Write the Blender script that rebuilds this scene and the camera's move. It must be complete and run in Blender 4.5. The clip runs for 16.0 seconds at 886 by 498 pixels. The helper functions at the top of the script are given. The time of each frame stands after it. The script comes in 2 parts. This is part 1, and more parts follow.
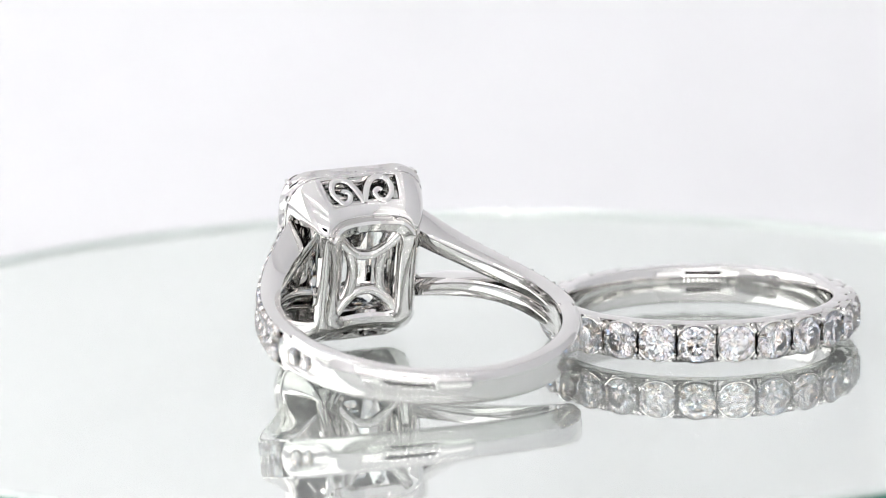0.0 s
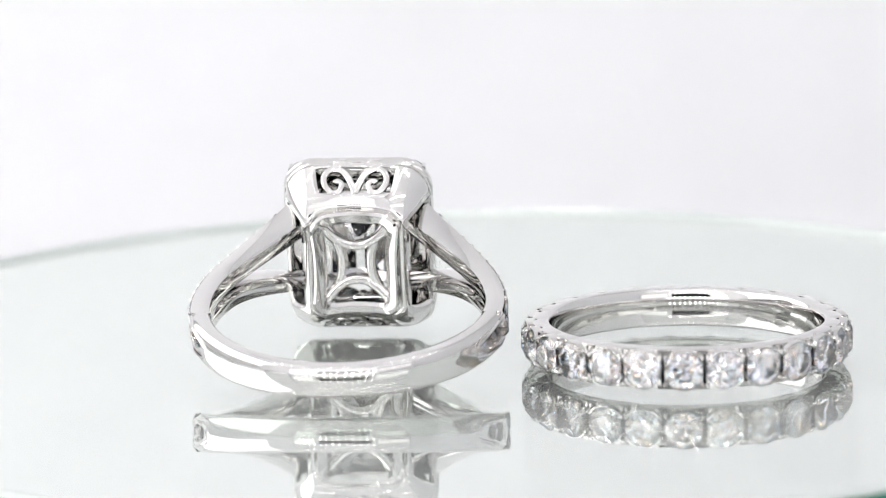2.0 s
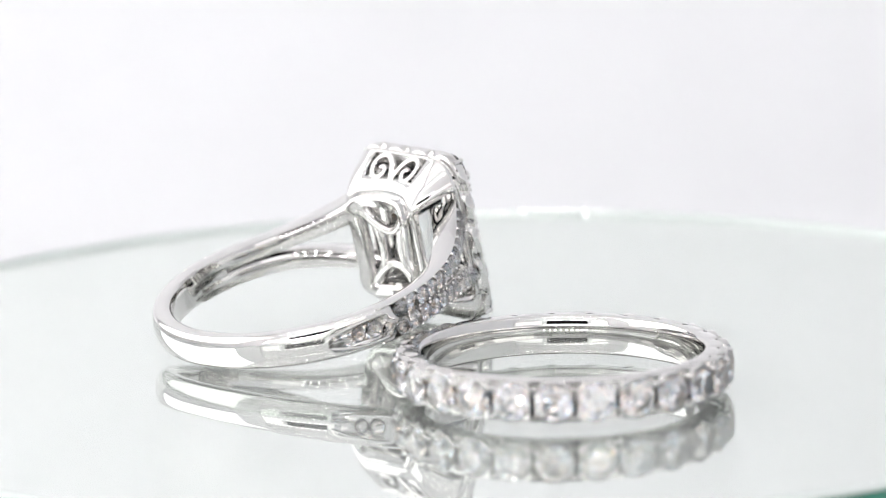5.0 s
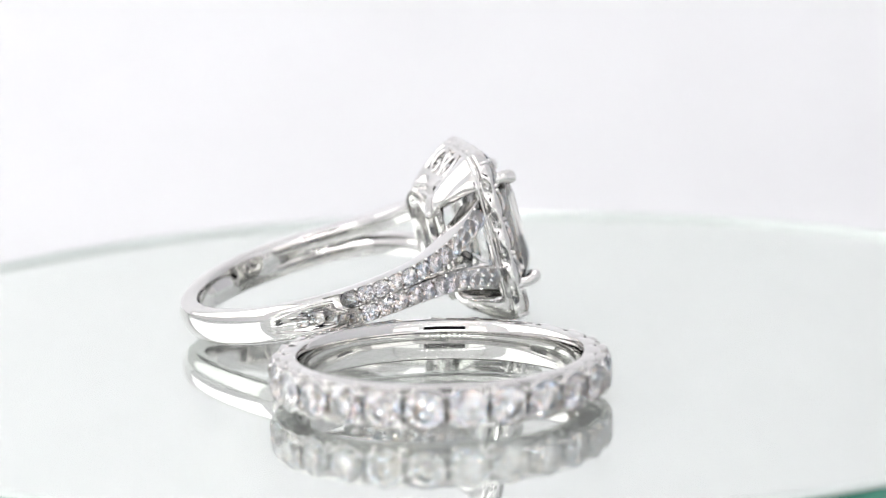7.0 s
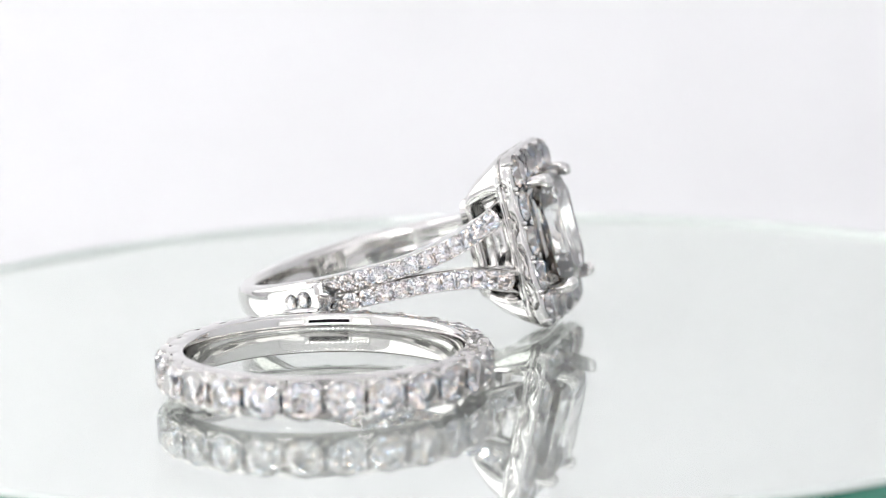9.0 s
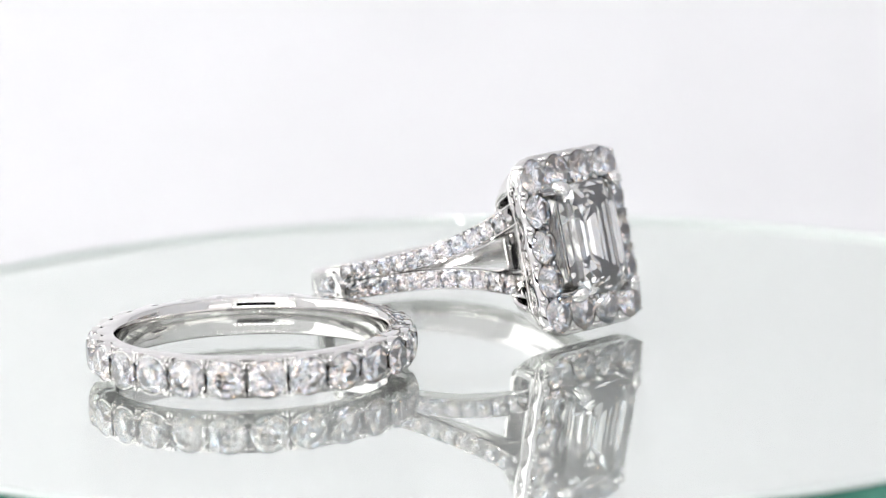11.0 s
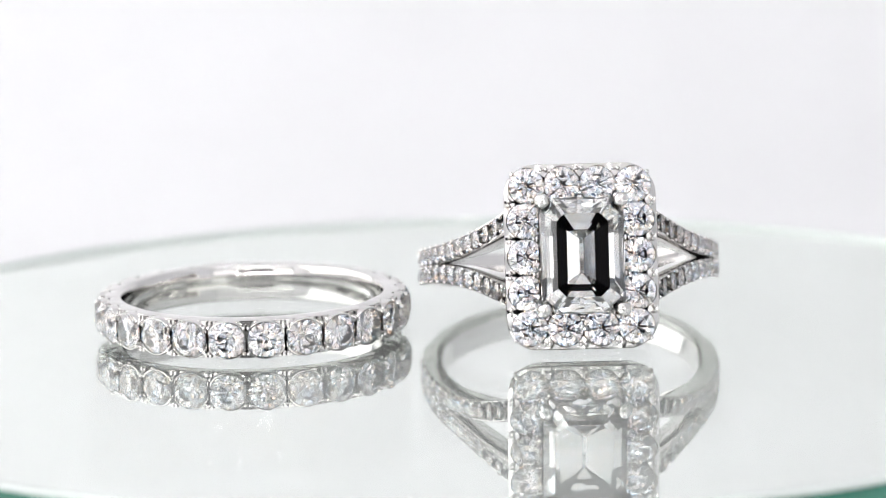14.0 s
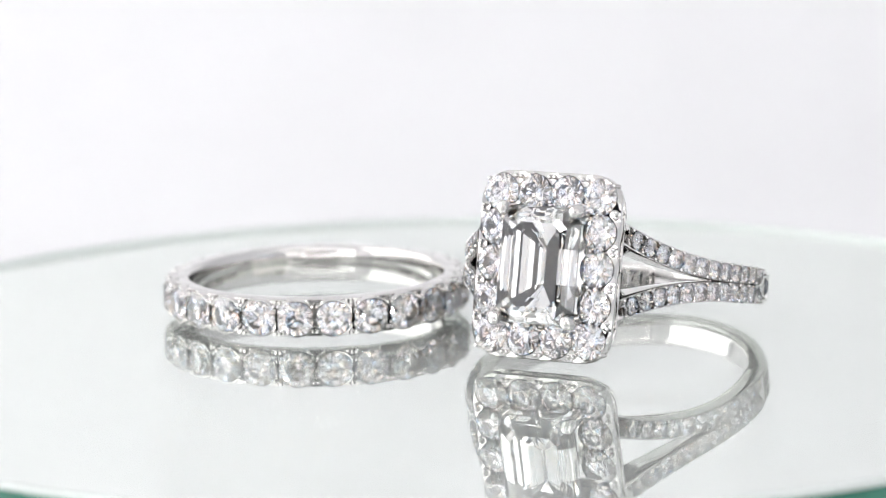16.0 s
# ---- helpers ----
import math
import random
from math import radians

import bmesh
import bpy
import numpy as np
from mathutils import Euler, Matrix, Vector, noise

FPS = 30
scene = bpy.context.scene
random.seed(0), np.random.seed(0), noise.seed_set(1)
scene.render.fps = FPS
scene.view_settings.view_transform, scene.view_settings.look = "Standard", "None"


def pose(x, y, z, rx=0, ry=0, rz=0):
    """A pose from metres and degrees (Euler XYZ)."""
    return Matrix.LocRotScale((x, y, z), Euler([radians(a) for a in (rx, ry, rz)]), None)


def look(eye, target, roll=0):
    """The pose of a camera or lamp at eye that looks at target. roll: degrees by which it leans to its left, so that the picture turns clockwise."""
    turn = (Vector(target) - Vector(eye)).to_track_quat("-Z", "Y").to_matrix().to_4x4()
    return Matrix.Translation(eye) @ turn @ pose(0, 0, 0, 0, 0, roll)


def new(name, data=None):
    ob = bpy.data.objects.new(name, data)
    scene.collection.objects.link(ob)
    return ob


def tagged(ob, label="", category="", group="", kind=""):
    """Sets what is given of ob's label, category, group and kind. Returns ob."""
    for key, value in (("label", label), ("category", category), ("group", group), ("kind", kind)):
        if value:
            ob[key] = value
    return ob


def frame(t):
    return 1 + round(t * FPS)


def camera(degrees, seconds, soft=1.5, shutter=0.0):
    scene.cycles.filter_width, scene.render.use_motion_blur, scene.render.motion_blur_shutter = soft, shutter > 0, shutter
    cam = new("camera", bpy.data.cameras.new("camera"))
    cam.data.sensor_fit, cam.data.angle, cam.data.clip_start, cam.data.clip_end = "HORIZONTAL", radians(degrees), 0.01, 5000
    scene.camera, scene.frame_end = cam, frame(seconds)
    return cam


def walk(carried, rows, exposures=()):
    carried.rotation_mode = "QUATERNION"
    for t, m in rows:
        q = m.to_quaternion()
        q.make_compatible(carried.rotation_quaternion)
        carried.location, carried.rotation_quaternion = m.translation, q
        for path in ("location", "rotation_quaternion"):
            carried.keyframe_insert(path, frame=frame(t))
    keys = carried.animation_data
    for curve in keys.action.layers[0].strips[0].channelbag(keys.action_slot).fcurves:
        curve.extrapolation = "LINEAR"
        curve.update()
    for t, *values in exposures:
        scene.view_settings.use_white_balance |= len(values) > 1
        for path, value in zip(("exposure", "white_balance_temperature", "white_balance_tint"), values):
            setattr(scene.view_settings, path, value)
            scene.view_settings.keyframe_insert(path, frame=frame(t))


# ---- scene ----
MM = 0.001
ROLLDEG = -1.19

# camera on a tripod, long macro lens; the turntable below turns clockwise
cam = camera(14.11, 16.0, soft=0.9)
EYE = (-1.54 * MM, -224.6 * MM, 48.8 * MM)
AIM = (-1.54 * MM, 1.26 * MM, 5.385 * MM)
walk(cam, [(0, look(EYE, AIM, ROLLDEG)), (16.0, look(EYE, AIM, ROLLDEG))])
cam.data.dof.use_dof = True
cam.data.dof.focus_distance = 0.2245
cam.data.dof.aperture_fstop = 40.0

# turn of the table, in degrees, second by second
TURN = [1.3, -12.93, -27.38, -41.81, -56.3, -70.78, -85.26, -99.76, -114.51, -129.1, -143.57, -158.2, -172.85, -187.59, -202.01, -215.95, -230.23]

# ---- light ----
world = bpy.data.worlds.new("room")
world.use_nodes = True
world.node_tree.nodes["Background"].inputs[0].default_value = (0.5, 0.5, 0.55, 1)
world.node_tree.nodes["Background"].inputs[1].default_value = 0.02
scene.world = world
scene.view_settings.exposure = 0.03
FILL = 0.88
PANEL_WEST = 1.6
LED = 54.0


# ---- materials ----
def node_mat(name):
    m = bpy.data.materials.new(name)
    m.use_nodes = True
    t = m.node_tree
    return m, t, t.nodes["Principled BSDF"], t.nodes["Material Output"]


def link(t, a, b):
    t.links.new(a, b)


def metal_mat(name, colour, rough, scratch):
    m, t, b, o = node_mat(name)
    b.inputs["Base Color"].default_value = (*colour, 1)
    b.inputs["Metallic"].default_value = 1
    tc = t.nodes.new("ShaderNodeTexCoord")
    n1 = t.nodes.new("ShaderNodeTexNoise")
    n1.inputs["Scale"].default_value = 900
    n1.inputs["Detail"].default_value = 4
    n2 = t.nodes.new("ShaderNodeTexNoise")
    n2.inputs["Scale"].default_value = 6000
    link(t, tc.outputs["Object"], n1.inputs["Vector"])
    link(t, tc.outputs["Object"], n2.inputs["Vector"])
    r = t.nodes.new("ShaderNodeMapRange")
    r.inputs["To Min"].default_value = rough * 0.6
    r.inputs["To Max"].default_value = rough * 1.6
    link(t, n1.outputs["Fac"], r.inputs["Value"])
    link(t, r.outputs["Result"], b.inputs["Roughness"])
    bump = t.nodes.new("ShaderNodeBump")
    bump.inputs["Strength"].default_value = scratch
    bump.inputs["Distance"].default_value = 0.00002
    mix = t.nodes.new("ShaderNodeMath")
    mix.operation = "ADD"
    link(t, n1.outputs["Fac"], mix.inputs[0])
    link(t, n2.outputs["Fac"], mix.inputs[1])
    link(t, mix.outputs[0], bump.inputs["Height"])
    link(t, bump.outputs["Normal"], b.inputs["Normal"])
    return m


def gem_mat(name, tint, fire, spread):
    """Clear stone; two refractions of slightly unlike strength, warm and cool, give it fire."""
    m, t, b, o = node_mat(name)
    t.nodes.remove(b)
    add = t.nodes.new("ShaderNodeAddShader")
    for i, e in enumerate((1, -1)):
        g = t.nodes.new("ShaderNodeBsdfGlass")
        g.inputs["Color"].default_value = (tint[0] * (0.5 + e * fire), tint[1] * 0.5, tint[2] * (0.5 - e * fire), 1)
        g.inputs["Roughness"].default_value = 0
        g.inputs["IOR"].default_value = 2.42 - e * spread
        link(t, g.outputs[0], add.inputs[i])
    link(t, add.outputs[0], o.inputs["Surface"])
    return m


def plain_mat(name, colour, rough, var=0.03, scale=60, bump=0.05):
    m, t, b, o = node_mat(name)
    tc = t.nodes.new("ShaderNodeTexCoord")
    n = t.nodes.new("ShaderNodeTexNoise")
    n.inputs["Scale"].default_value = scale
    n.inputs["Detail"].default_value = 6
    link(t, tc.outputs["Object"], n.inputs["Vector"])
    r = t.nodes.new("ShaderNodeMix")
    r.data_type = "RGBA"
    r.inputs["A"].default_value = (*[c * (1 - var) for c in colour], 1)
    r.inputs["B"].default_value = (*[min(1, c * (1 + var)) for c in colour], 1)
    link(t, n.outputs["Fac"], r.inputs["Factor"])
    link(t, r.outputs["Result"], b.inputs["Base Color"])
    b.inputs["Roughness"].default_value = rough
    bp = t.nodes.new("ShaderNodeBump")
    bp.inputs["Strength"].default_value = bump
    bp.inputs["Distance"].default_value = 0.0002
    link(t, n.outputs["Fac"], bp.inputs["Height"])
    link(t, bp.outputs["Normal"], b.inputs["Normal"])
    return m


def glow_mat(name, colour, strength):
    m, t, b, o = node_mat(name)
    b.inputs["Base Color"].default_value = (0.8, 0.8, 0.8, 1)
    b.inputs["Emission Color"].default_value = (*colour, 1)
    b.inputs["Emission Strength"].default_value = strength
    return m


def mirror_mat(name, haze):
    m, t, b, o = node_mat(name)
    b.inputs["Base Color"].default_value = (0.92, 0.925, 0.92, 1)
    b.inputs["Roughness"].default_value = 0.9
    g = t.nodes.new("ShaderNodeBsdfGlossy")
    g.inputs["Color"].default_value = (0.978, 0.981, 0.977, 1)
    g.inputs["Roughness"].default_value = 0.006
    mx = t.nodes.new("ShaderNodeMixShader")
    tc = t.nodes.new("ShaderNodeTexCoord")
    n = t.nodes.new("ShaderNodeTexNoise")
    n.inputs["Scale"].default_value = 220
    n.inputs["Detail"].default_value = 5
    link(t, tc.outputs["Object"], n.inputs["Vector"])
    r = t.nodes.new("ShaderNodeMapRange")
    r.inputs["To Min"].default_value = haze * 0.85
    r.inputs["To Max"].default_value = haze * 1.15
    link(t, n.outputs["Fac"], r.inputs["Value"])
    link(t, r.outputs["Result"], mx.inputs["Fac"])
    link(t, g.outputs[0], mx.inputs[1])
    link(t, b.outputs[0], mx.inputs[2])
    link(t, mx.outputs[0], o.inputs["Surface"])
    return m


def film_mat(name):
    m, t, b, o = node_mat(name)
    t.nodes.remove(b)
    a = t.nodes.new("ShaderNodeBsdfTransparent")
    a.inputs["Color"].default_value = (0.986, 0.994, 0.987, 1)
    g = t.nodes.new("ShaderNodeBsdfGlossy")
    g.inputs["Roughness"].default_value = 0.01
    mx = t.nodes.new("ShaderNodeMixShader")
    mx.inputs["Fac"].default_value = 0.06
    link(t, a.outputs[0], mx.inputs[1])
    link(t, g.outputs[0], mx.inputs[2])
    link(t, mx.outputs[0], o.inputs["Surface"])
    return m


GOLD = metal_mat("white_gold", (0.735, 0.722, 0.707), 0.018, 0.02)
SATIN = metal_mat("cast_white_gold", (0.80, 0.785, 0.77), 0.16, 0.25)
GEM = gem_mat("diamond", (0.995, 0.988, 0.991), 0.11, 0.04)
GEM_CENTRE = gem_mat("large_diamond", (0.998, 0.998, 0.995), 0.06, 0.012)
MIRROR = mirror_mat("silvered_glass", 0.17)
FILM = film_mat("clear_glass")
GREEN = plain_mat("green_glass_edge", (0.05, 0.21, 0.15), 0.12, 0.25, 260, 0.5)
RIM = plain_mat("cut_glass_rim", (0.74, 0.78, 0.76), 0.03, 0.06, 260, 0.12)
SIDE = plain_mat("side_cloth", (0.80, 0.80, 0.81), 0.9)
# darker, bluer side cloth: the right side's dimmer light put into colour
EAST_DIMMED = plain_mat("dimmed_side_cloth", (0.66, 0.667, 0.685), 0.9)
WHITE = plain_mat("matt_white", (0.84, 0.84, 0.85), 0.8)
FRONT = plain_mat("white_cloth", (0.85, 0.85, 0.855), 0.9)
PLATTER = plain_mat("white_plastic", (0.78, 0.78, 0.78), 0.45)
TAPE = plain_mat("white_strip", (0.8, 0.8, 0.78), 0.5)
FILL_GLOW = glow_mat("fill_glow", (0.995, 0.985, 0.988), FILL)
WEST_GLOW = glow_mat("west_panel_glow", (0.995, 0.985, 0.988), PANEL_WEST)
LED_GLOW = glow_mat("led_glow", (0.995, 0.985, 0.988), LED)


# ---- mesh helpers, all in millimetres ----
def mesh_of(name, bm, mat, smooth=30):
    bmesh.ops.recalc_face_normals(bm, faces=bm.faces)
    bmesh.ops.scale(bm, vec=(MM, MM, MM), verts=bm.verts)
    me = bpy.data.meshes.new(name)
    bm.to_mesh(me)
    bm.free()
    me.materials.append(mat)
    if smooth:
        me.shade_smooth()
        me.set_sharp_from_angle(angle=radians(smooth))
    return me


def part(name, me, parent, m=None, label=""):
    ob = new(name, me)
    ob.parent = parent
    if m is not None:
        ob.matrix_basis = m
    if label:
        ob["label"] = label
    return ob


def at(x, y, z, zdir=(0, 0, 1), xdir=None, s=1.0):
    """A pose in millimetres whose z axis runs along zdir."""
    z3 = Vector(zdir).normalized()
    x3 = Vector(xdir) if xdir is not None else Vector((1, 0, 0)) if abs(z3.x) < 0.9 else Vector((0, 1, 0))
    x3 = (x3 - z3 * x3.dot(z3)).normalized()
    y3 = z3.cross(x3)
    r = Matrix((x3, y3, z3)).transposed().to_4x4()
    return Matrix.Translation(Vector((x, y, z)) * MM) @ r @ Matrix.Diagonal((s, s, s, 1))


def loft(bm, loops, caps=True, wrap=False):
    rows = [[bm.verts.new(v) for v in lp] for lp in loops]
    pairs = list(zip(rows, rows[1:])) + ([(rows[-1], rows[0])] if wrap else [])
    n = len(rows[0])
    for a, b in pairs:
        for i in range(n):
            j = (i + 1) % n
            bm.faces.new((a[i], a[j], b[j], b[i]))
    if caps and not wrap:
        bm.faces.new(rows[0][::-1])
        bm.faces.new(rows[-1])
    return rows


def rrect(a, b, r, n=6):
    """A rounded rectangle, half sizes a and b, as 2D points."""
    pts = []
    for cx, cy, s in ((a - r, b - r, 0), (r - a, b - r, 90), (r - a, r - b, 180), (a - r, r - b, 270)):
        for i in range(n + 1):
            w = radians(s + 90 * i / n)
            pts.append((cx + r * math.cos(w), cy + r * math.sin(w)))
    return pts


def sweep(bm, pts, ups, section, closed=False, caps=True):
    """Carry a section of (side, up) points, or one for each station, along pts."""
    n = len(pts)
    loops = []
    for i, p in enumerate(pts):
        p = Vector(p)
        a = Vector(pts[(i + 1) % n] if closed or i < n - 1 else pts[i])
        b = Vector(pts[i - 1] if closed or i > 0 else pts[i])
        d = (a - b).normalized()
        u = Vector(ups[i])
        u = (u - d * u.dot(d)).normalized()
        s = d.cross(u)
        sec = section[i] if isinstance(section[0][0], (list, tuple)) else section
        loops.append([p + s * x + u * y for x, y in sec])
    return loft(bm, loops, caps, closed)


def circle2(r, n=8):
    return [(r * math.cos(2 * math.pi * i / n), r * math.sin(2 * math.pi * i / n)) for i in range(n)]


def rod(bm, pts, r, n=8, up=(0, 0, 1), flat=1.0):
    rr = r if isinstance(r, (list, tuple)) else [r] * len(pts)
    secs = [[(x, y * flat) for x, y in circle2(q, n)] for q in rr]
    sweep(bm, pts, [up] * len(pts), secs)


def ball(bm, c, r, sub=2, stretch=(1, 1, 1)):
    m = Matrix.Translation(c) @ Matrix.Diagonal((*stretch, 1))
    bmesh.ops.create_icosphere(bm, subdivisions=sub, radius=r, matrix=m)


def smoothstep(x):
    x = min(1, max(0, x))
    return x * x * (3 - 2 * x)


def bez(p0, p1, p2, p3, t):
    return tuple((1 - t) ** 3 * a + 3 * t * (1 - t) ** 2 * b + 3 * t * t * (1 - t) * c + t ** 3 * d for a, b, c, d in zip(p0, p1, p2, p3))


# ---- stones ----
def brilliant(name, mat):
    """A round brilliant of radius 1 mm, table up, girdle at z = 0."""
    bm = bmesh.new()
    c = lambda r, z, k, o=0.0: (r * math.cos(2 * math.pi * (k + o) / 16), r * math.sin(2 * math.pi * (k + o) / 16), z)
    pts = [c(0.56, 0.325, 2 * k + 1) for k in range(8)]
    pts += [c(0.80, 0.190, 2 * k) for k in range(8)]
    pts += [c(1.0, 0.035, k) for k in range(16)] + [c(1.0, -0.03, k) for k in range(16)]
    pts += [c(0.235, -0.705, 2 * k) for k in range(8)] + [(0, 0, -0.885)]
    for q in pts:
        bm.verts.new(q)
    bmesh.ops.convex_hull(bm, input=bm.verts)
    bmesh.ops.dissolve_limit(bm, angle_limit=radians(0.6), verts=bm.verts, edges=bm.edges)
    return mesh_of(name, bm, mat, 0)


def step_cut(name, mat):
    """An emerald-cut stone 5.3 x 7.3 mm, girdle at z = 0."""
    def octo(a, b, c, z):
        return [(a - c, -b, z), (a, c - b, z), (a, b - c, z), (a - c, b, z), (c - a, b, z), (-a, b - c, z), (-a, c - b, z), (c - a, -b, z)]
    bm = bmesh.new()
    loft(bm, [octo(0.13, 1.13, 0.06, -2.985), octo(1.02, 2.02, 0.33, -2.155), octo(1.93, 2.93, 0.63, -1.212),
              octo(2.65, 3.65, 0.86, -0.06), octo(2.65, 3.65, 0.86, 0.06), octo(2.28, 3.28, 0.75, 0.36),
              octo(1.95, 2.95, 0.64, 0.58), octo(1.62, 2.62, 0.52, 0.74)])
    return mesh_of(name, bm, mat, 0)


# ---- the light box round the table ----
FLOOR = -14.0


def slab(name, x0, x1, y0, y1, z0, z1, mat, label, kind="structure", bev=0.0):
    bm = bmesh.new()
    bmesh.ops.create_cube(bm, size=1.0)
    for v in bm.verts:
        v.co = ((x0 + x1) / 2 + v.co.x * (x1 - x0), (y0 + y1) / 2 + v.co.y * (y1 - y0), (z0 + z1) / 2 + v.co.z * (z1 - z0))
    if bev:
        bmesh.ops.bevel(bm, geom=bm.edges, offset=bev, segments=2, affect="EDGES")
    ob = new(name, mesh_of(name, bm, mat))
    tagged(ob, label, kind=kind)
    return ob


def backdrop():
    bm = bmesh.new()
    arc = [(w, math.sin(radians(w)), math.cos(radians(w))) for w in range(0, 91, 5)]
    front = [(-214.0, FLOOR)] + [(90 + 90 * q, FLOOR + 90 - 90 * c) for w, q, c in arc] + [(180.0, 304.0)]
    back = [(-214.0, FLOOR - 3)] + [(90 + 93 * q, FLOOR + 90 - 93 * c) for w, q, c in arc] + [(183.0, 304.0)]
    loop = front + back[::-1]
    loft(bm, [[(x, y, z) for y, z in loop] for x in (-170.0, 170.0)], caps=False)
    ob = new("backdrop", mesh_of("backdrop", bm, WHITE))
    tagged(ob, "seamless white sweep of a photo light box", kind="structure")


backdrop()
slab("wall_west", -174, -170.5, -214, 184, FLOOR - 4, 304, SIDE, "matt white side wall of the light box")
slab("wall_east", 170.5, 174, -214, 184, FLOOR - 4, 304, EAST_DIMMED, "unseen side wall of the light box, darkened and blued to dim that side")
slab("ceiling", -174, 174, -214, 184, 304.5, 308, SIDE, "matt white ceiling of the light box")
# front wall with the opening that the lens looks through
FX0, FX1, FZ0, FZ1 = -84.0, 46.0, 27.0, 77.0
slab("wall_south", -174, FX0, -218, -214.5, FLOOR - 4, 304, FRONT, "white cloth front wall beside the lens opening")
slab("wall_south", FX1, 174, -218, -214.5, FLOOR - 4, 304, FRONT, "white cloth front wall beside the lens opening")
slab("wall_south", FX0 + 0.01, FX1 - 0.01, -218, -214.5, FZ1, 304, FRONT, "white cloth front wall over the lens opening")
slab("wall_south", FX0 + 0.01, FX1 - 0.01, -218, -214.5, FLOOR - 4, FZ0, FRONT, "white cloth front wall under the lens opening")


def glow_panel(x, y, z, w, d, rot, glow):
    root = new("unseen_panel")
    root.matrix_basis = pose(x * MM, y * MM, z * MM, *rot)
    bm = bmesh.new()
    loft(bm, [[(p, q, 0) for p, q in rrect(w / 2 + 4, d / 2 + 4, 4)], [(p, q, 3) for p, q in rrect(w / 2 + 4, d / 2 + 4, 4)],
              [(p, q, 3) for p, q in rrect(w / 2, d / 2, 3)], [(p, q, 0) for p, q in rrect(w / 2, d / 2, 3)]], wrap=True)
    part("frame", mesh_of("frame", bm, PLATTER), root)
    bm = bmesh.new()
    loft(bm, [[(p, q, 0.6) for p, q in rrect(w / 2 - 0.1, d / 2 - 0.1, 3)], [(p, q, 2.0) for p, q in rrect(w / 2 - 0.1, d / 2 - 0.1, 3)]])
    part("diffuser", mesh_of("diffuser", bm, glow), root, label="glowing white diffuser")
    tagged(root, "flat white glowing panel, unseen, that lights the box from its wall", "lamp", "light panels")
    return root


glow_panel(-166.5, 20, 150, 250, 260, (0, -90, 0), WEST_GLOW)
# two fill panels added beside the lens opening to whiten the centre stone
glow_panel(-128, -211, 51, 66, 48, (90, 0, 0), FILL_GLOW)
glow_panel(110, -211, 51, 100, 48, (90, 0, 0), FILL_GLOW)


def led_strip(x0, x1, y, z, n, rx=0):
    root = new("strip_lamp")
    root.matrix_basis = pose(x0 * MM, y * MM, z * MM, rx)
    bm = bmesh.new()
    loft(bm, [[(0, a, b) for a, b in rrect(0.4, 4, 0.3, 2)], [(x1 - x0, a, b) for a, b in rrect(0.4, 4, 0.3, 2)]])
    part("tape", mesh_of("tape", bm, TAPE), root)
    bm = bmesh.new()
    loft(bm, [[(a, 0.4, b) for a, b in rrect(2.5, 2.5, 0.8, 3)], [(a, 1.4, b) for a, b in rrect(2.0, 2.0, 0.7, 3)]])
    me = mesh_of("diode", bm, LED_GLOW)
    for i in range(n):
        part("diode", me, root, pose((x1 - x0) * (i + 0.5) / n * MM, 0, 0))
    tagged(root, "white adhesive strip of small bright diodes", "lamp", "diode strips")


led_strip(-169, 60, -213.8, FZ1 + 8, 14)
led_strip(-169, 60, -213.8, FZ0 - 9, 14)
led_strip(-160, 160, -213.8, 236.0, 18)
for y in (-150.0, -40.0):
    led_strip(-160, 160, y, 303.8, 15, -90)

# ---- the turning glass table ----
def glass_table():
    root = new("glass_turntable")
    r, n = 45.1, 160
    ring = lambda q, z: [(q * math.cos(2 * math.pi * i / n), q * math.sin(2 * math.pi * i / n), z) for i in range(n)]
    bm = bmesh.new()
    loft(bm, [ring(r - 0.5, -3.6), ring(r - 0.1, -3.2), ring(r - 0.1, -1.4), ring(r - 0.6, -0.9), ring(r - 1.0, -0.46)], caps=False)
    part("glass_edge", mesh_of("glass_edge", bm, GREEN, 20), root, label="green polished edge of the glass")
    bm = bmesh.new()
    loft(bm, [ring(r - 0.95, -0.44), ring(r - 0.845, -0.03), ring(r - 0.62, -0.10), ring(r - 0.62, -0.44)], wrap=True)
    part("cut_rim", mesh_of("cut_rim", bm, RIM, 20), root, label="pale ground rim of the glass")
    bm = bmesh.new()
    loft(bm, [ring(r - 0.99, -3.5), ring(r - 0.99, -0.45)])
    part("mirror_layer", mesh_of("mirror_layer", bm, MIRROR, 20), root, label="silvered mirror under clear glass")
    bm = bmesh.new()
    loft(bm, [ring(r - 0.9, -0.42), ring(r - 0.45, -0.28), ring(r - 0.6, -0.08), ring(r - 1.0, 0)])
    ob = part("clear_layer", mesh_of("clear_layer", bm, FILM, 20), root, label="clear top layer of the glass")
    bm = bmesh.new()
    loft(bm, [ring(34, -9.9), ring(35, -9.5), ring(35, -4.2), ring(34.5, -3.65)])
    part("platter", mesh_of("platter", bm, PLATTER), root, label="white plastic platter under the glass")
    tagged(root, "round mirrored glass disc with a green edge on a turntable", "turntable")
    return root


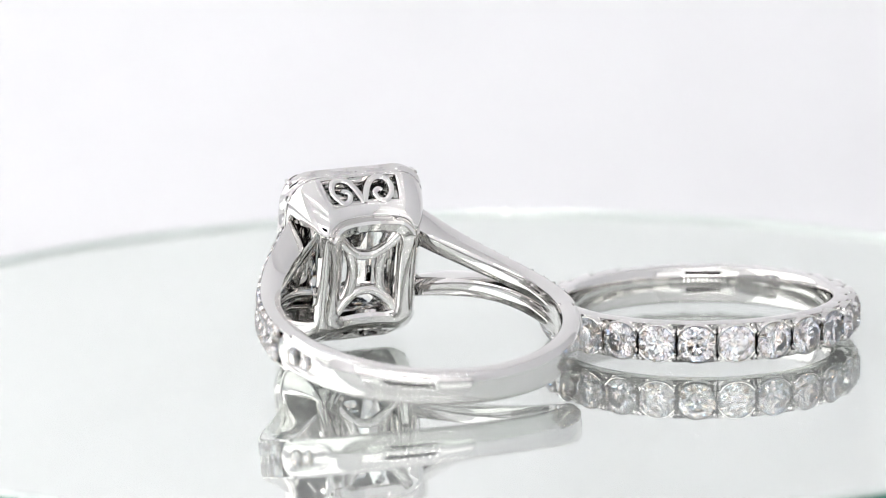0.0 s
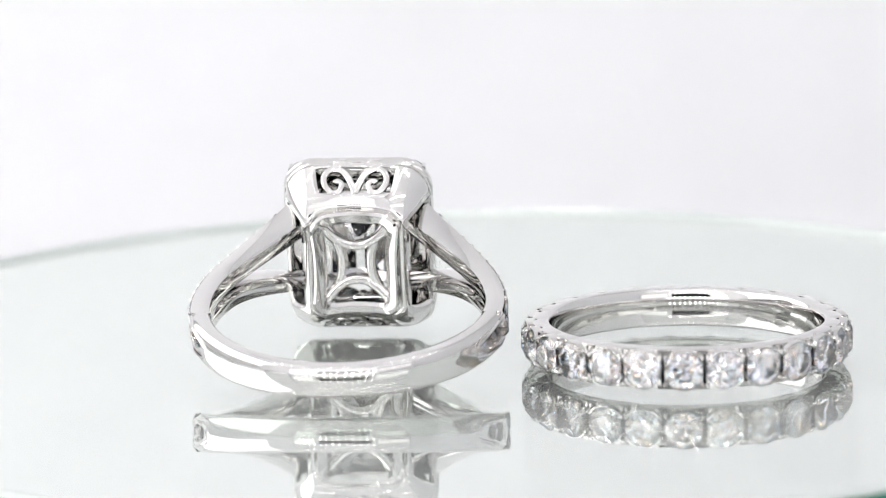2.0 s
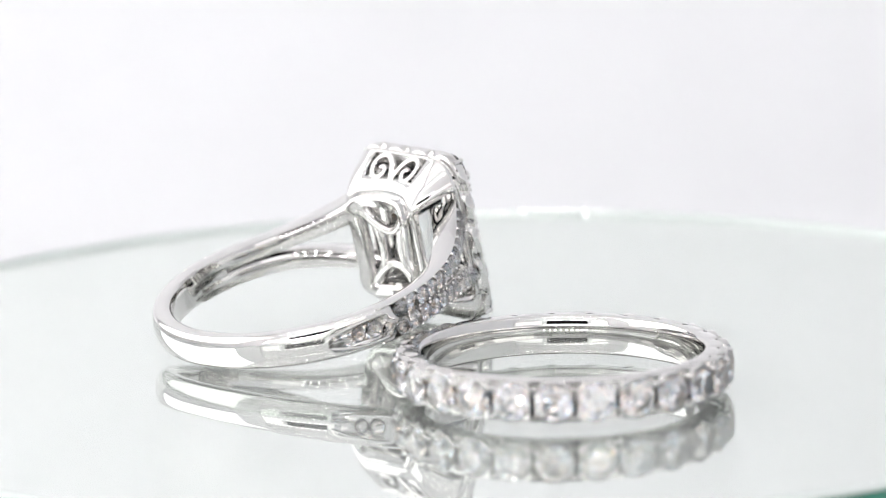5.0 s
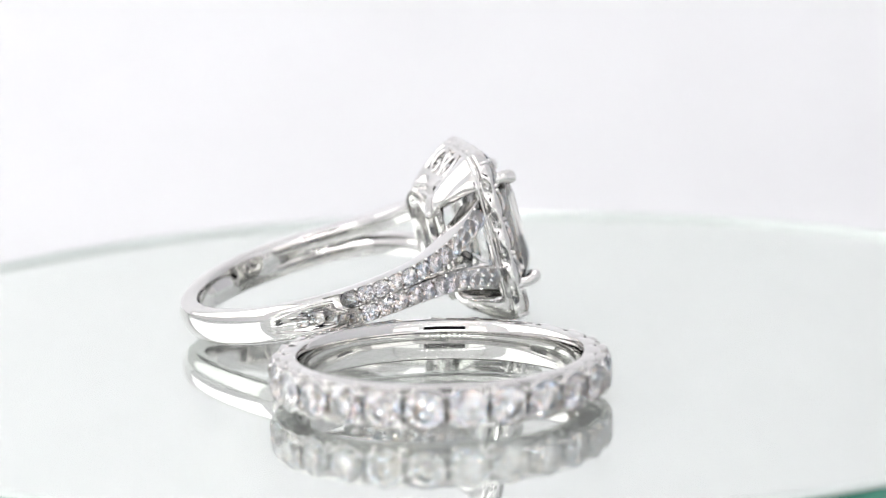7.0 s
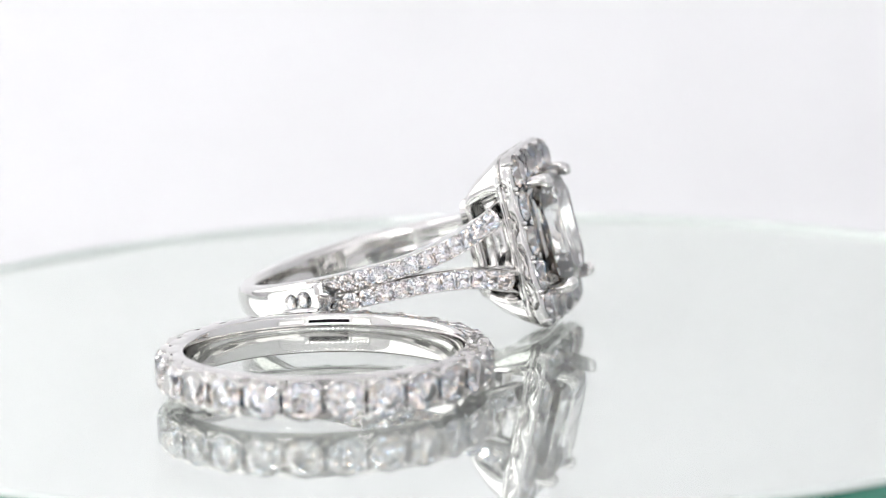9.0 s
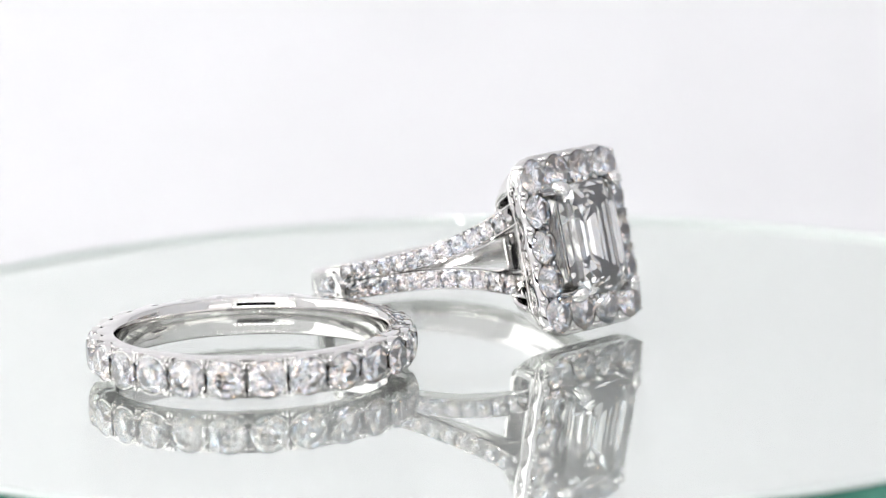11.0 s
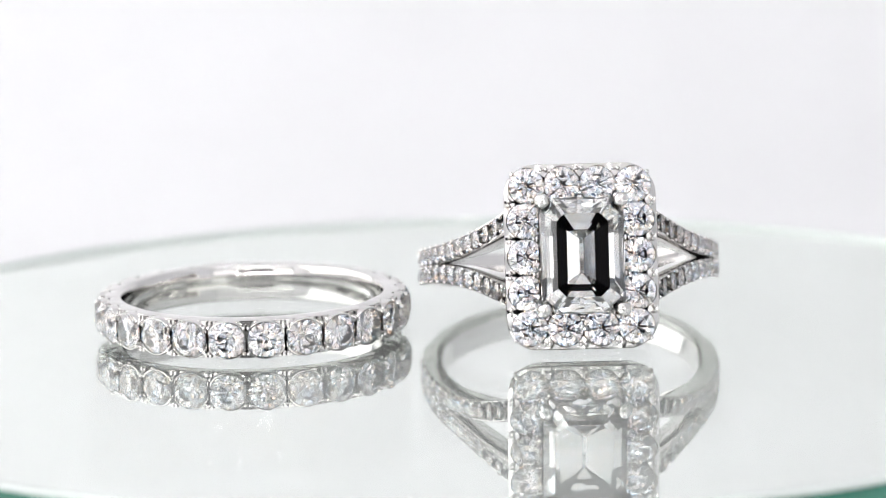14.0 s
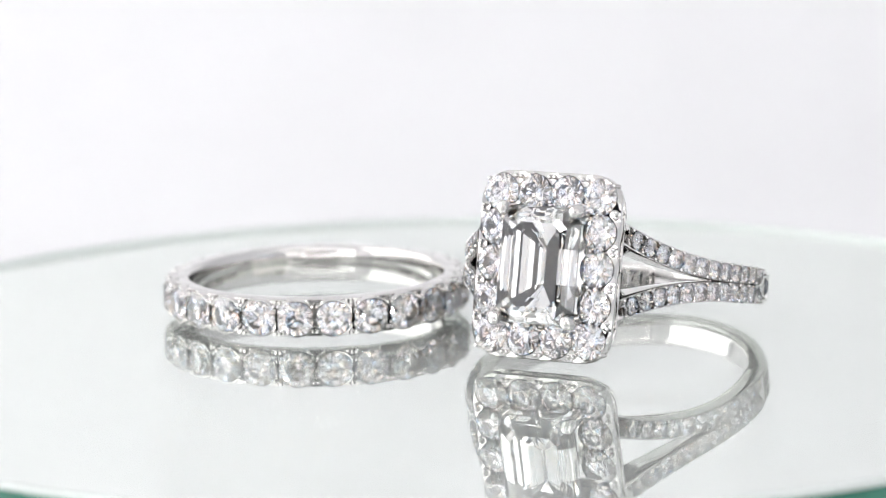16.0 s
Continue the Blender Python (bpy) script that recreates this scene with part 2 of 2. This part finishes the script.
def table_foot():
    bm = bmesh.new()
    n = 64
    ring = lambda q, z: [(q * math.cos(2 * math.pi * i / n), q * math.sin(2 * math.pi * i / n), z) for i in range(n)]
    loft(bm, [ring(32, FLOOR), ring(32, FLOOR + 2.5), ring(30, FLOOR + 3.5), ring(30, -10.2)])
    ob = new("turntable_foot", mesh_of("turntable_foot", bm, PLATTER))
    tagged(ob, "white plastic foot of a small turntable on the sweep", "turntable foot")


table = glass_table()
table_foot()

BRILLIANT = brilliant("round_stone", GEM)
CENTRE = step_cut("centre_stone", GEM_CENTRE)

# ---- the diamond band, lying flat ----
N_BAND = 25


def eternity_band():
    root = new("wedding_band")
    h, ri = 2.5, 8.42
    n = 12 * N_BAND
    # hoop: comfort-fit inside, flat top and bottom, a bed under the stones
    prof = [(ri + 0.26, 0.02), (ri + 0.15, 0.12), (ri + 0.07, 0.32), (ri + 0.02, 0.7), (ri, h / 2), (ri + 0.02, h - 0.7), (ri + 0.07, h - 0.32), (ri + 0.15, h - 0.12), (ri + 0.26, h - 0.02),
            (ri + 0.36, h), (9.48, h), (9.62, h - 0.07), (9.62, h - 0.32), (9.35, h - 0.42), (8.78, h / 2 + 0.3), (8.78, h / 2 - 0.3), (9.35, 0.42), (9.62, 0.32), (9.62, 0.07), (9.48, 0), (ri + 0.36, 0)]
    bm = bmesh.new()
    loops = []
    for i in range(n):
        w = 2 * math.pi * i / n
        bite = 0.34 * max(0, math.cos(N_BAND * w)) ** 1.5
        loops.append([((r - (bite if r > 9.4 else 0)) * math.cos(w), (r - (bite if r > 9.4 else 0)) * math.sin(w), z) for r, z in prof])
    loft(bm, loops, wrap=True)
    hoop = part("hoop", mesh_of("hoop", bm, GOLD, 40), root, label="polished white gold hoop")
    # one seat, pointing along +x: arches over and under the stone
    bm = bmesh.new()
    for s in (1, -1):
        pts, ups = [], []
        for k in range(-5, 6):
            w = radians(k * 13.5)
            pts.append((9.86 - 0.05 * abs(k) / 5, 1.20 * math.sin(w), h / 2 + s * (0.22 + 0.92 * math.cos(w))))
            ups.append((1, 0, 0))
        sweep(bm, pts, ups, [(-0.10, -0.4), (0.10, -0.4), (0.10, 0.08), (0.05, 0.16), (-0.05, 0.16), (-0.10, 0.08)])
    seat = mesh_of("seat", bm, GOLD, 40)
    bm = bmesh.new()
    for s in (1, -1):
        for e in (1, -1):
            rod(bm, [(9.3, s * 0.135, h / 2 + e * 0.80), (9.9, s * 0.135, h / 2 + e * 0.82), (10.16, s * 0.15, h / 2 + e * 0.80), (10.24, s * 0.17, h / 2 + e * 0.74)],
                [0.14, 0.14, 0.125, 0.05], 8, (0, 1, 0))
        bmesh.ops.create_cube(bm, size=1.0, matrix=Matrix.Translation((9.55, s * 0.14, h / 2)) @ Matrix.Diagonal((0.7, 0.14, h - 0.2, 1)))
    claw = mesh_of("claw", bm, GOLD, 40)
    for i in range(N_BAND):
        w = 360 * i / N_BAND
        spin = pose(0, 0, 0, 0, 0, w)
        part("seat", seat, root, spin)
        part("claw", claw, root, pose(0, 0, 0, 0, 0, w + 180 / N_BAND))
        part("stone", BRILLIANT, root, spin @ at(9.95, 0, h / 2, (1, 0, 0), (0, math.cos(i * 1.7), math.sin(i * 1.7)), 1.19), "round brilliant diamond")
    tagged(root, "white gold wedding band with round diamonds all around, lying flat", "ring")
    return root


# ---- the engagement ring; x across the head, y along the finger, z out through the head ----
def hoop_point(deg, r, y=0.0):
    """A point of the finger hoop, by degrees from its lowest point; slightly flat below and wider on the one side."""
    w = radians(deg)
    x, z = r * math.sin(w), -r * math.cos(w)
    return Vector((x * (1.04 if x < 0 else 1.0), y, z * (0.968 if z < 0 else 1.0)))


def arm_path(sx, sy, t):
    if t < 0:
        return hoop_point(sx * (90 + 100 * t), 9.0, sy * 0.60)
    p = bez((9.0, 0.0, 0.60), (9.08, 4.3, 0.62), (7.2, 7.3, 0.42), (4.2, 10.62, 2.40), t)
    wide = 1 + (0.04 * (1 - t) ** 2 if sx < 0 else 0)
    return Vector((sx * p[0] * wide, sy * p[2], p[1]))


def arm_up(sx, sy, t):
    a, b = arm_path(sx, sy, t - 0.02), arm_path(sx, sy, min(1, t + 0.02))
    d = (b - a).normalized()
    side = Vector((0, 1, 0))
    u = d.cross(side)
    u = u if u.x * sx > 0 else -u
    return u.lerp(Vector((sx, 0, 0.1)), smoothstep((t - 0.55) / 0.45)).normalized()


def engagement_ring():
    root = new("engagement_ring")
    # plain lower shank, wider and thicker towards the shoulders
    pts, ups, secs = [], [], []
    for k in range(-48, 49):
        w = radians(k * 2)
        q = abs(k) / 48
        r_out, r_in = 9.74, 8.30
        pts.append(hoop_point(k * 2, 9.0))
        ups.append((math.sin(w), 0, -math.cos(w)))
        hw = 1.06 + 0.15 * smoothstep(q * 1.3) - 0.35 * smoothstep((abs(k) - 41) / 7)
        cut = 0.45 * smoothstep((abs(k) - 41) / 7)
        to, ti = r_out - 9.0 - 0.04 * q - cut, 9.0 - r_in - 0.1 * cut
        # outer face: a low dome with eased edges, dished to a leaf below each shoulder; inner face: comfort fit
        dish = 0.26 * math.sin(math.pi * (abs(k) - 29) / 13) ** 0.6 if 29 < abs(k) < 42 else 0.0
        sec = []
        for a in range(40):
            w2 = 2 * math.pi * a / 40
            x, y = math.cos(w2), math.sin(w2)
            if a <= 20:
                x = math.copysign(abs(x) ** 0.85, x)
                edge = max(0.0, abs(x) - 0.78) / 0.22
                y = 0.12 if a in (0, 20) else to - 0.30 * x * x - 0.20 * edge ** 2 - dish * max(0.0, 1 - (x / 0.62) ** 4)
            else:
                x, y = math.copysign(abs(x) ** 0.45, x), -ti * abs(y) ** 0.5
            sec.append((x * hw, y))
        secs.append(sec)
    bm = bmesh.new()
    sweep(bm, pts, ups, secs)
    part("shank", mesh_of("shank", bm, GOLD, 60), root, label="polished white gold shank")

    # bright-cut leaf with one stone where the plain shank ends
    for sx in (1, -1):
        bm = bmesh.new()
        for sy in (1, -1):
            p, u = [], []
            for k in range(13):
                w = radians(58 + 24 * k / 12)
                y = sy * 0.80 * math.sin(math.pi * (0.12 + 0.5 * k / 12)) ** 0.8
                p.append(hoop_point(sx * (58 + 24 * k / 12), 9.60, y))
                u.append((sx * math.sin(w), 0, -math.cos(w)))
            sweep(bm, p, u, [(-0.09, -0.2), (0.09, -0.2), (0.07, 0.05), (0, 0.09), (-0.07, 0.05)])
        leaf = part("leaf_rim", mesh_of("leaf_rim", bm, GOLD, 40), root)
        for deg, size in ((76.5, 0.56), (69.8, 0.46)):
            w = radians(deg)
            n3 = (sx * math.sin(w), 0, -math.cos(w))
            part("leaf_stone", BRILLIANT, leaf, at(*hoop_point(sx * deg, 9.52), n3, (0, 1, 0), size))

    # four split shoulder arms with a row of stones each
    bm = bmesh.new()
    ball(bm, (0, 0, 0), 0.15, 1)
    bead = mesh_of("bead", bm, GOLD, 180)
    for sx in (1, -1):
        for sy in (1, -1):
            ts = [k / 28 for k in range(-3, 29)]
            pts = [arm_path(sx, sy, t) for t in ts]
            ups = [arm_up(sx, sy, t) for t in ts]
            secs = []
            for t in ts:
                hw = 0.60 + 0.12 * max(0, t)
                th = 0.72 - 0.14 * t
                ti = 0.70 + (0.95 * t ** 2 if t > 0 else 0)
                top = 0.74 * th
                secs.append([(-hw, -0.6 * ti), (-0.85 * hw, -0.9 * ti), (-0.5 * hw, -ti), (0.5 * hw, -ti), (0.85 * hw, -0.9 * ti), (hw, -0.6 * ti), (hw, top - 0.1), (hw - 0.05, top), (hw - 0.12, top),
                             (0.12, top - 0.58), (-0.12, top - 0.58), (0.12 - hw, top), (0.05 - hw, top), (-hw, top - 0.1)])
            bm = bmesh.new()
            sweep(bm, pts, ups, secs)
            arm = part("shoulder_arm", mesh_of("shoulder_arm", bm, GOLD, 40), root, label="split shoulder set with small diamonds")
            fine = [-0.035 + 1.035 * k / 400 for k in range(401)]
            line = [arm_path(sx, sy, t) for t in fine]
            run = [0.0]
            for a, b in zip(line, line[1:]):
                run.append(run[-1] + (b - a).length)
            count = 12
            step = (run[-1] - 0.5) / count
            for i in range(count):
                t = fine[int(np.searchsorted(run, 0.45 + step * i))]
                p, u = arm_path(sx, sy, t), arm_up(sx, sy, t)
                th = 0.72 - 0.14 * t
                c = p + u * (0.80 * th)
                part("stone", BRILLIANT, arm, at(*c, u, (0, 1, 0.3 * i), 0.565 + 0.08 * t))
                t2 = fine[min(400, int(np.searchsorted(run, 0.45 + step * (i + 0.5))))]
                p, u = arm_path(sx, sy, t2), arm_up(sx, sy, t2)
                d = (arm_path(sx, sy, min(1, t2 + 0.02)) - arm_path(sx, sy, t2 - 0.02)).normalized()
                s3 = d.cross(u)
                for e in (1, -1):
                    part("bead", bead, arm, at(*(p + u * 0.84 * (0.72 - 0.14 * t2) + s3 * (0.47 + 0.1 * t2) * e)))

    # head: halo plate with rounded corners
    HX, HY, ZB, ZT = 4.85, 5.90, 10.72, 11.80
    spots = [(sx * a, sy * (4.53 if a < 2 else 4.47)) for sy in (1, -1) for sx in (1, -1) for a in (1.12, 3.36)]
    spots += [(sx * 3.52, k * 2.28) for sx in (1, -1) for k in (-1, 0, 1)]

    def dense(a, b, r, m=30):
        """A rounded rectangle with closely spaced points along its sides too."""
        pts = []
        sides = (((a, r - b), (a, b - r)), ((a - r, b), (r - a, b)), ((-a, b - r), (-a, r - b)), ((r - a, -b), (a - r, -b)))
        for i, ((x0, y0), (x1, y1)) in enumerate(sides):
            for k in range(m):
                pts.append((x0 + (x1 - x0) * k / m, y0 + (y1 - y0) * k / m))
            cx, cy = (a - r) * (1 if i in (0, 3) else -1), (b - r) * (1 if i in (0, 1) else -1)
            for k in range(8):
                w = radians(90 * i + 90 * k / 8)
                pts.append((cx + r * math.cos(w), cy + r * math.sin(w)))
        return pts

    def o(g, z, r, scallop=0.0):
        loop = []
        for x, y in dense(HX - g, HY - g, r):
            d, cx, cy = min((math.hypot(x - q[0], y - q[1]), q[0], q[1]) for q in spots)
            k = min(0.42, max(0, d - 1.32 + g)) * scallop / max(d, 0.1)
            loop.append((x - (x - cx) * k, y - (y - cy) * k, z))
        return loop

    def inner_edge(z, gap):
        """The rim's inner edge: it runs in between neighbouring stones and stays clear of each."""
        loop = []
        for (x0, y0), (x1, y1) in zip(dense(HX - 0.1, HY - 0.1, 2.0), dense(HX - 1.1, HY - 1.1, 1.0)):
            f = 0.0
            for k in range(1, 15):
                x, y = x0 + (x1 - x0) * k * 0.055, y0 + (y1 - y0) * k * 0.055
                if min(math.hypot(x - q[0], y - q[1]) for q in spots) < gap:
                    break
                f = k * 0.055
            loop.append((x0 + (x1 - x0) * f, y0 + (y1 - y0) * f, z))
        return loop

    i_ = lambda a, b, z, r: [(x, y, z) for x, y in dense(a, b, r)]
    bm = bmesh.new()
    loft(bm, [o(0.42, ZB, 1.95), o(0.16, ZB + 0.06, 2.05), o(0.12, ZB + 0.14, 2.05), o(0.16, ZB + 0.20, 2.05), o(0.30, ZB + 0.24, 1.95), o(0.28, ZB + 0.32, 1.95), o(0.06, ZB + 0.40, 2.03, 0.8), o(0.0, ZB + 0.48, 2.05, 0.8),
              o(0.0, ZT - 0.48, 2.05, 0.7), o(0.0, ZT - 0.3, 2.05, 0.15), o(0.03, ZT - 0.12, 2.02), o(0.08, ZT - 0.04, 2.00), inner_edge(ZT + 0.07, 1.165),
              inner_edge(ZT - 0.02, 1.16), o(1.1, ZT - 1.0, 1.0), i_(3.1, 4.05, ZT - 1.0, 0.7), i_(2.85, 3.80, ZT - 0.1, 0.6), i_(2.75, 3.72, ZT - 0.05, 0.6), i_(2.68, 3.66, ZT - 0.15, 0.6), i_(2.68, 3.66, ZB + 0.2, 0.6), i_(3.0, 4.0, ZB, 0.7)], wrap=True)
    halo = part("halo", mesh_of("halo", bm, GOLD, 40), root, label="rectangular white gold halo with round diamonds")
    for j, (x, y) in enumerate(spots):
        part("halo_stone", BRILLIANT, halo, at(x, y, ZT + 0.12, (0, 0, 1), (math.cos(j * 2.1), math.sin(j * 2.1), 0), 1.145), "round brilliant diamond")
    # claws between neighbouring stones, outside and inside
    bm = bmesh.new()
    rod(bm, [(0, 0, -0.6), (0, 0, 0.05), (0, 0, 0.17), (0, 0, 0.22)], [0.17, 0.16, 0.12, 0.04], 8, (1, 0, 0))
    hclaw = mesh_of("halo_claw", bm, GOLD, 60)
    cl = []
    for sy in (1, -1):
        for x in (-2.28, 0, 2.28):
            cl += [(x - 0.16, sy * 5.55), (x + 0.16, sy * 5.55), (x, sy * 3.98)] if x == 0 else [(x - 0.16, sy * 5.5), (x + 0.16, sy * 5.5)]
    for sx in (1, -1):
        for y in (-3.42, -1.14, 1.14, 3.42):
            cl += [(sx * 4.52, y - 0.16), (sx * 4.52, y + 0.16)] + ([(sx * 2.98, y)] if abs(y) < 2 else [])
        for sy in (1, -1):
            cl += [(sx * 4.27, sy * 5.24)]
    for x, y in cl:
        part("claw", hclaw, halo, at(x, y, ZT + 0.06))
    bm = bmesh.new()
    ball(bm, (0, 0, -0.36), 0.40, 2, (1, 1, 1.1))
    web = mesh_of("web", bm, GOLD, 180)
    webs = [(x, sy * 3.80) for sy in (1, -1) for x in (-2.28, 0, 2.28)] + [(sx * 2.80, y) for sx in (1, -1) for y in (-1.14, 1.14)]
    for x, y in webs:
        part("web", web, halo, at(x, y, ZT + 0.05))

    # gallery walls that taper from the halo to the base frame
    BX, BY, ZF = 2.85, 3.55, 8.15
    TX, TY = 4.70, 5.75
    zt = ZB + 0.1

    dip = lambda x: 0.42 - 0.11 * x * x

    def shell(v):
        """Points round the tapering gallery at height share v, each with its share along its side, or None on the corners."""
        e = v ** 0.8
        a, b, r = BX + (TX - BX) * e, BY + (TY - BY) * e, 1.0 + 1.05 * v
        z = ZF + (zt - ZF) * v
        out = []
        sides = (((a, r - b), (a, b - r)), ((a - r, b), (r - a, b)), ((-a, b - r), (-a, r - b)), ((r - a, -b), (a - r, -b)))
        for i, ((x0, y0), (x1, y1)) in enumerate(sides):
            for k in range(13):
                u = k / 12
                x, y = x0 + (x1 - x0) * u, y0 + (y1 - y0) * u
                out.append(((x, y, z + dip(x) * (1 - v)), i, u))
            cx, cy = (a - r) * (1 if i in (0, 3) else -1), (b - r) * (1 if i in (0, 1) else -1)
            for k in range(1, 6):
                w = radians(90 * i + 90 * k / 6)
                x, y = cx + r * math.cos(w), cy + r * math.sin(w)
                out.append(((x, y, z + dip(x) * (1 - v)), i, None))
        return out

    levels = [0, 0.12, 0.24, 0.36, 0.52, 0.66, 0.80, 0.93, 1.0]
    bm = bmesh.new()
    rings = [shell(v) for v in levels]
    grid = [[bm.verts.new(q[0]) for q in row] for row in rings]
    n = len(grid[0])
    for lv in range(len(levels) - 1):
        for i in range(n):
            j = (i + 1) % n
            s0, u0, u1 = rings[0][i][1], rings[0][i][2], rings[0][j][2]
            if u0 is not None and u1 is not None and rings[0][j][1] == s0:
                lo, hi, span = (3, 7, 0) if s0 in (1, 3) else (2, 7, 0)
                if lo <= lv < hi and span / 12 <= u0 and u1 <= 1 - span / 12:
                    continue
            bm.faces.new((grid[lv][i], grid[lv][j], grid[lv + 1][j], grid[lv + 1][i]))
    gal = part("gallery", mesh_of("gallery", bm, GOLD, 50), root, label="pierced white gold gallery with scrolls")
    thick = gal.modifiers.new("thickness", "SOLIDIFY")
    thick.thickness = 0.36 * MM
    thick.offset = -1
    for sy in (1, -1):
        def at2(u, v):
            e = v ** 0.8
            hx = (BX + (TX - BX) * e - 1.0 - 1.05 * v) * (2 * u - 1)
            return Vector((hx, sy * (BY + (TY - BY) * e - 0.16), ZF + (zt - ZF) * v + dip(hx) * (1 - v)))
        nrm = Vector((0, sy * 0.75, -0.6))
        for sx in (1, -1):
            bm = bmesh.new()
            key = [(0.0, 0.0), (0.10, 0.30), (0.28, 0.74), (0.50, 0.97), (0.76, 0.95), (0.95, 0.66), (0.94, 0.32), (0.76, 0.06), (0.52, 0.10), (0.42, 0.36), (0.56, 0.50), (0.66, 0.42)]
            pp = []
            for a in range(len(key) - 1):
                q0, q1, q2, q3 = key[max(0, a - 1)], key[a], key[a + 1], key[min(len(key) - 1, a + 2)]
                for k in range(4):
                    t = k / 4
                    f = lambda e: 0.5 * (2 * q1[e] + (q2[e] - q0[e]) * t + (2 * q0[e] - 5 * q1[e] + 4 * q2[e] - q3[e]) * t * t + (3 * q1[e] - q0[e] - 3 * q2[e] + q3[e]) * t ** 3)
                    pp.append((f(0), f(1)))
            pp.append(key[-1])
            pts = [at2(0.5 + sx * 0.42 * u, 0.35 + 0.58 * v) for u, v in pp]
            wd = [0.20 - 0.05 * k / len(pts) for k in range(len(pts))]
            sweep(bm, pts, [nrm] * len(pts), [[(-q, -0.14), (q, -0.14), (q, 0.12), (0.6 * q, 0.17), (-0.6 * q, 0.17), (-q, 0.12)] for q in wd])
            part("scroll", mesh_of("scroll", bm, GOLD, 40), gal)

    # base frame under the stone with four inward arcs
    bm = bmesh.new()
    waist = lambda y: 1 - 0.07 * max(0, 1 - (y / 2.6) ** 2)
    fr = lambda a, b, z, r: [(x * waist(y), y, z + dip(x)) for x, y in dense(a, b, r, 12)]
    loft(bm, [fr(BX + 0.02, BY + 0.02, ZF + 0.15, 1.1), fr(BX, BY, ZF - 0.35, 1.1), fr(BX - 0.15, BY - 0.15, ZF - 0.5, 1.0), fr(BX - 0.62, BY - 0.6, ZF - 0.5, 0.8), fr(BX - 0.8, BY - 0.78, ZF - 0.3, 0.7), fr(BX - 0.8, BY - 0.78, ZF + 0.15, 0.7)], wrap=True)
    part("base_frame", mesh_of("base_frame", bm, GOLD, 40), root, label="polished frame under the centre stone")
    for ax in (0, 1):
        for s in (1, -1):
            bm = bmesh.new()
            pts = []
            for k in range(17):
                v = -1 + 2 * k / 16
                if ax == 0:
                    pts.append((s * (0.90 + 1.35 * v * v), v * (BY - 0.55), ZF - 0.15 + dip(0.86)))
                else:
                    pts.append((v * (BX - 0.55), s * (1.17 + 1.73 * v * v), ZF - 0.17 + dip(v * 2)))
            sweep(bm, pts, [(0, 0, -1)] * 17, [(-0.3, -0.3), (0.3, -0.3), (0.3, 0.12), (0.2, 0.24), (0, 0.28), (-0.2, 0.24), (-0.3, 0.12)])
            part("under_bar", mesh_of("under_bar", bm, SATIN, 60), root)

    # centre stone and its four claws
    ZS = 12.85
    part("centre_stone", CENTRE, root, at(0, 0, ZS), "clear emerald-cut diamond")
    for sx in (1, -1):
        for sy in (1, -1):
            bm = bmesh.new()
            rod(bm, [(sx * 2.1, sy * 2.9, ZF + 0.1), (sx * 2.62, sy * 3.55, 11.2), (sx * 2.62, sy * 3.58, ZS + 0.1), (sx * 2.54, sy * 3.50, ZS + 0.36), (sx * 2.42, sy * 3.38, ZS + 0.56), (sx * 2.26, sy * 3.22, ZS + 0.70), (sx * 2.16, sy * 3.12, ZS + 0.72)],
                [0.30, 0.36, 0.40, 0.47, 0.48, 0.34, 0.10], 14, (1, 0, 0))
            part("claw", mesh_of("claw", bm, GOLD, 60), root, label="rounded white gold claw")
    tagged(root, "white gold engagement ring, emerald-cut diamond in a round-diamond halo", "ring")
    return root


band = eternity_band()
ring = engagement_ring()

# places on the table before it turns
TOP = -0.25 * MM
BAND_AT = pose(14.9 * MM, 0.68 * MM, TOP, 0, 0, -82.0)
LEAN, FACING = 13.4, 113.3
fn = Vector((math.cos(radians(FACING)), math.sin(radians(FACING)), 0))
out = fn * math.cos(radians(LEAN)) + Vector((0, 0, math.sin(radians(LEAN))))
up = -fn * math.sin(radians(LEAN)) + Vector((0, 0, math.cos(radians(LEAN))))
turn3 = Matrix((up.cross(out), up, out)).transposed().to_4x4()
HEAD = Vector((-8.34, 1.42, 6.0))
RING_AT = Matrix.Translation((HEAD - out * 13.1) * MM + Vector((0, 0, -0.10 * MM))) @ turn3


def motions():
    times = [k * 0.5 for k in range(33)]
    turns = [float(np.interp(t, range(17), TURN)) for t in times]
    tilt = Matrix.Rotation(radians(0.38), 4, Vector((0.927, 0.375, 0)))
    walk(table, [(t, pose(0, 0.8 * MM, TOP, 0, 0, w) @ tilt) for t, w in zip(times, turns)])
    for thing, rest in ((band, BAND_AT), (ring, RING_AT)):
        walk(thing, [(t, pose(0, 0, 0, 0, 0, w) @ rest) for t, w in zip(times, turns)])


motions()
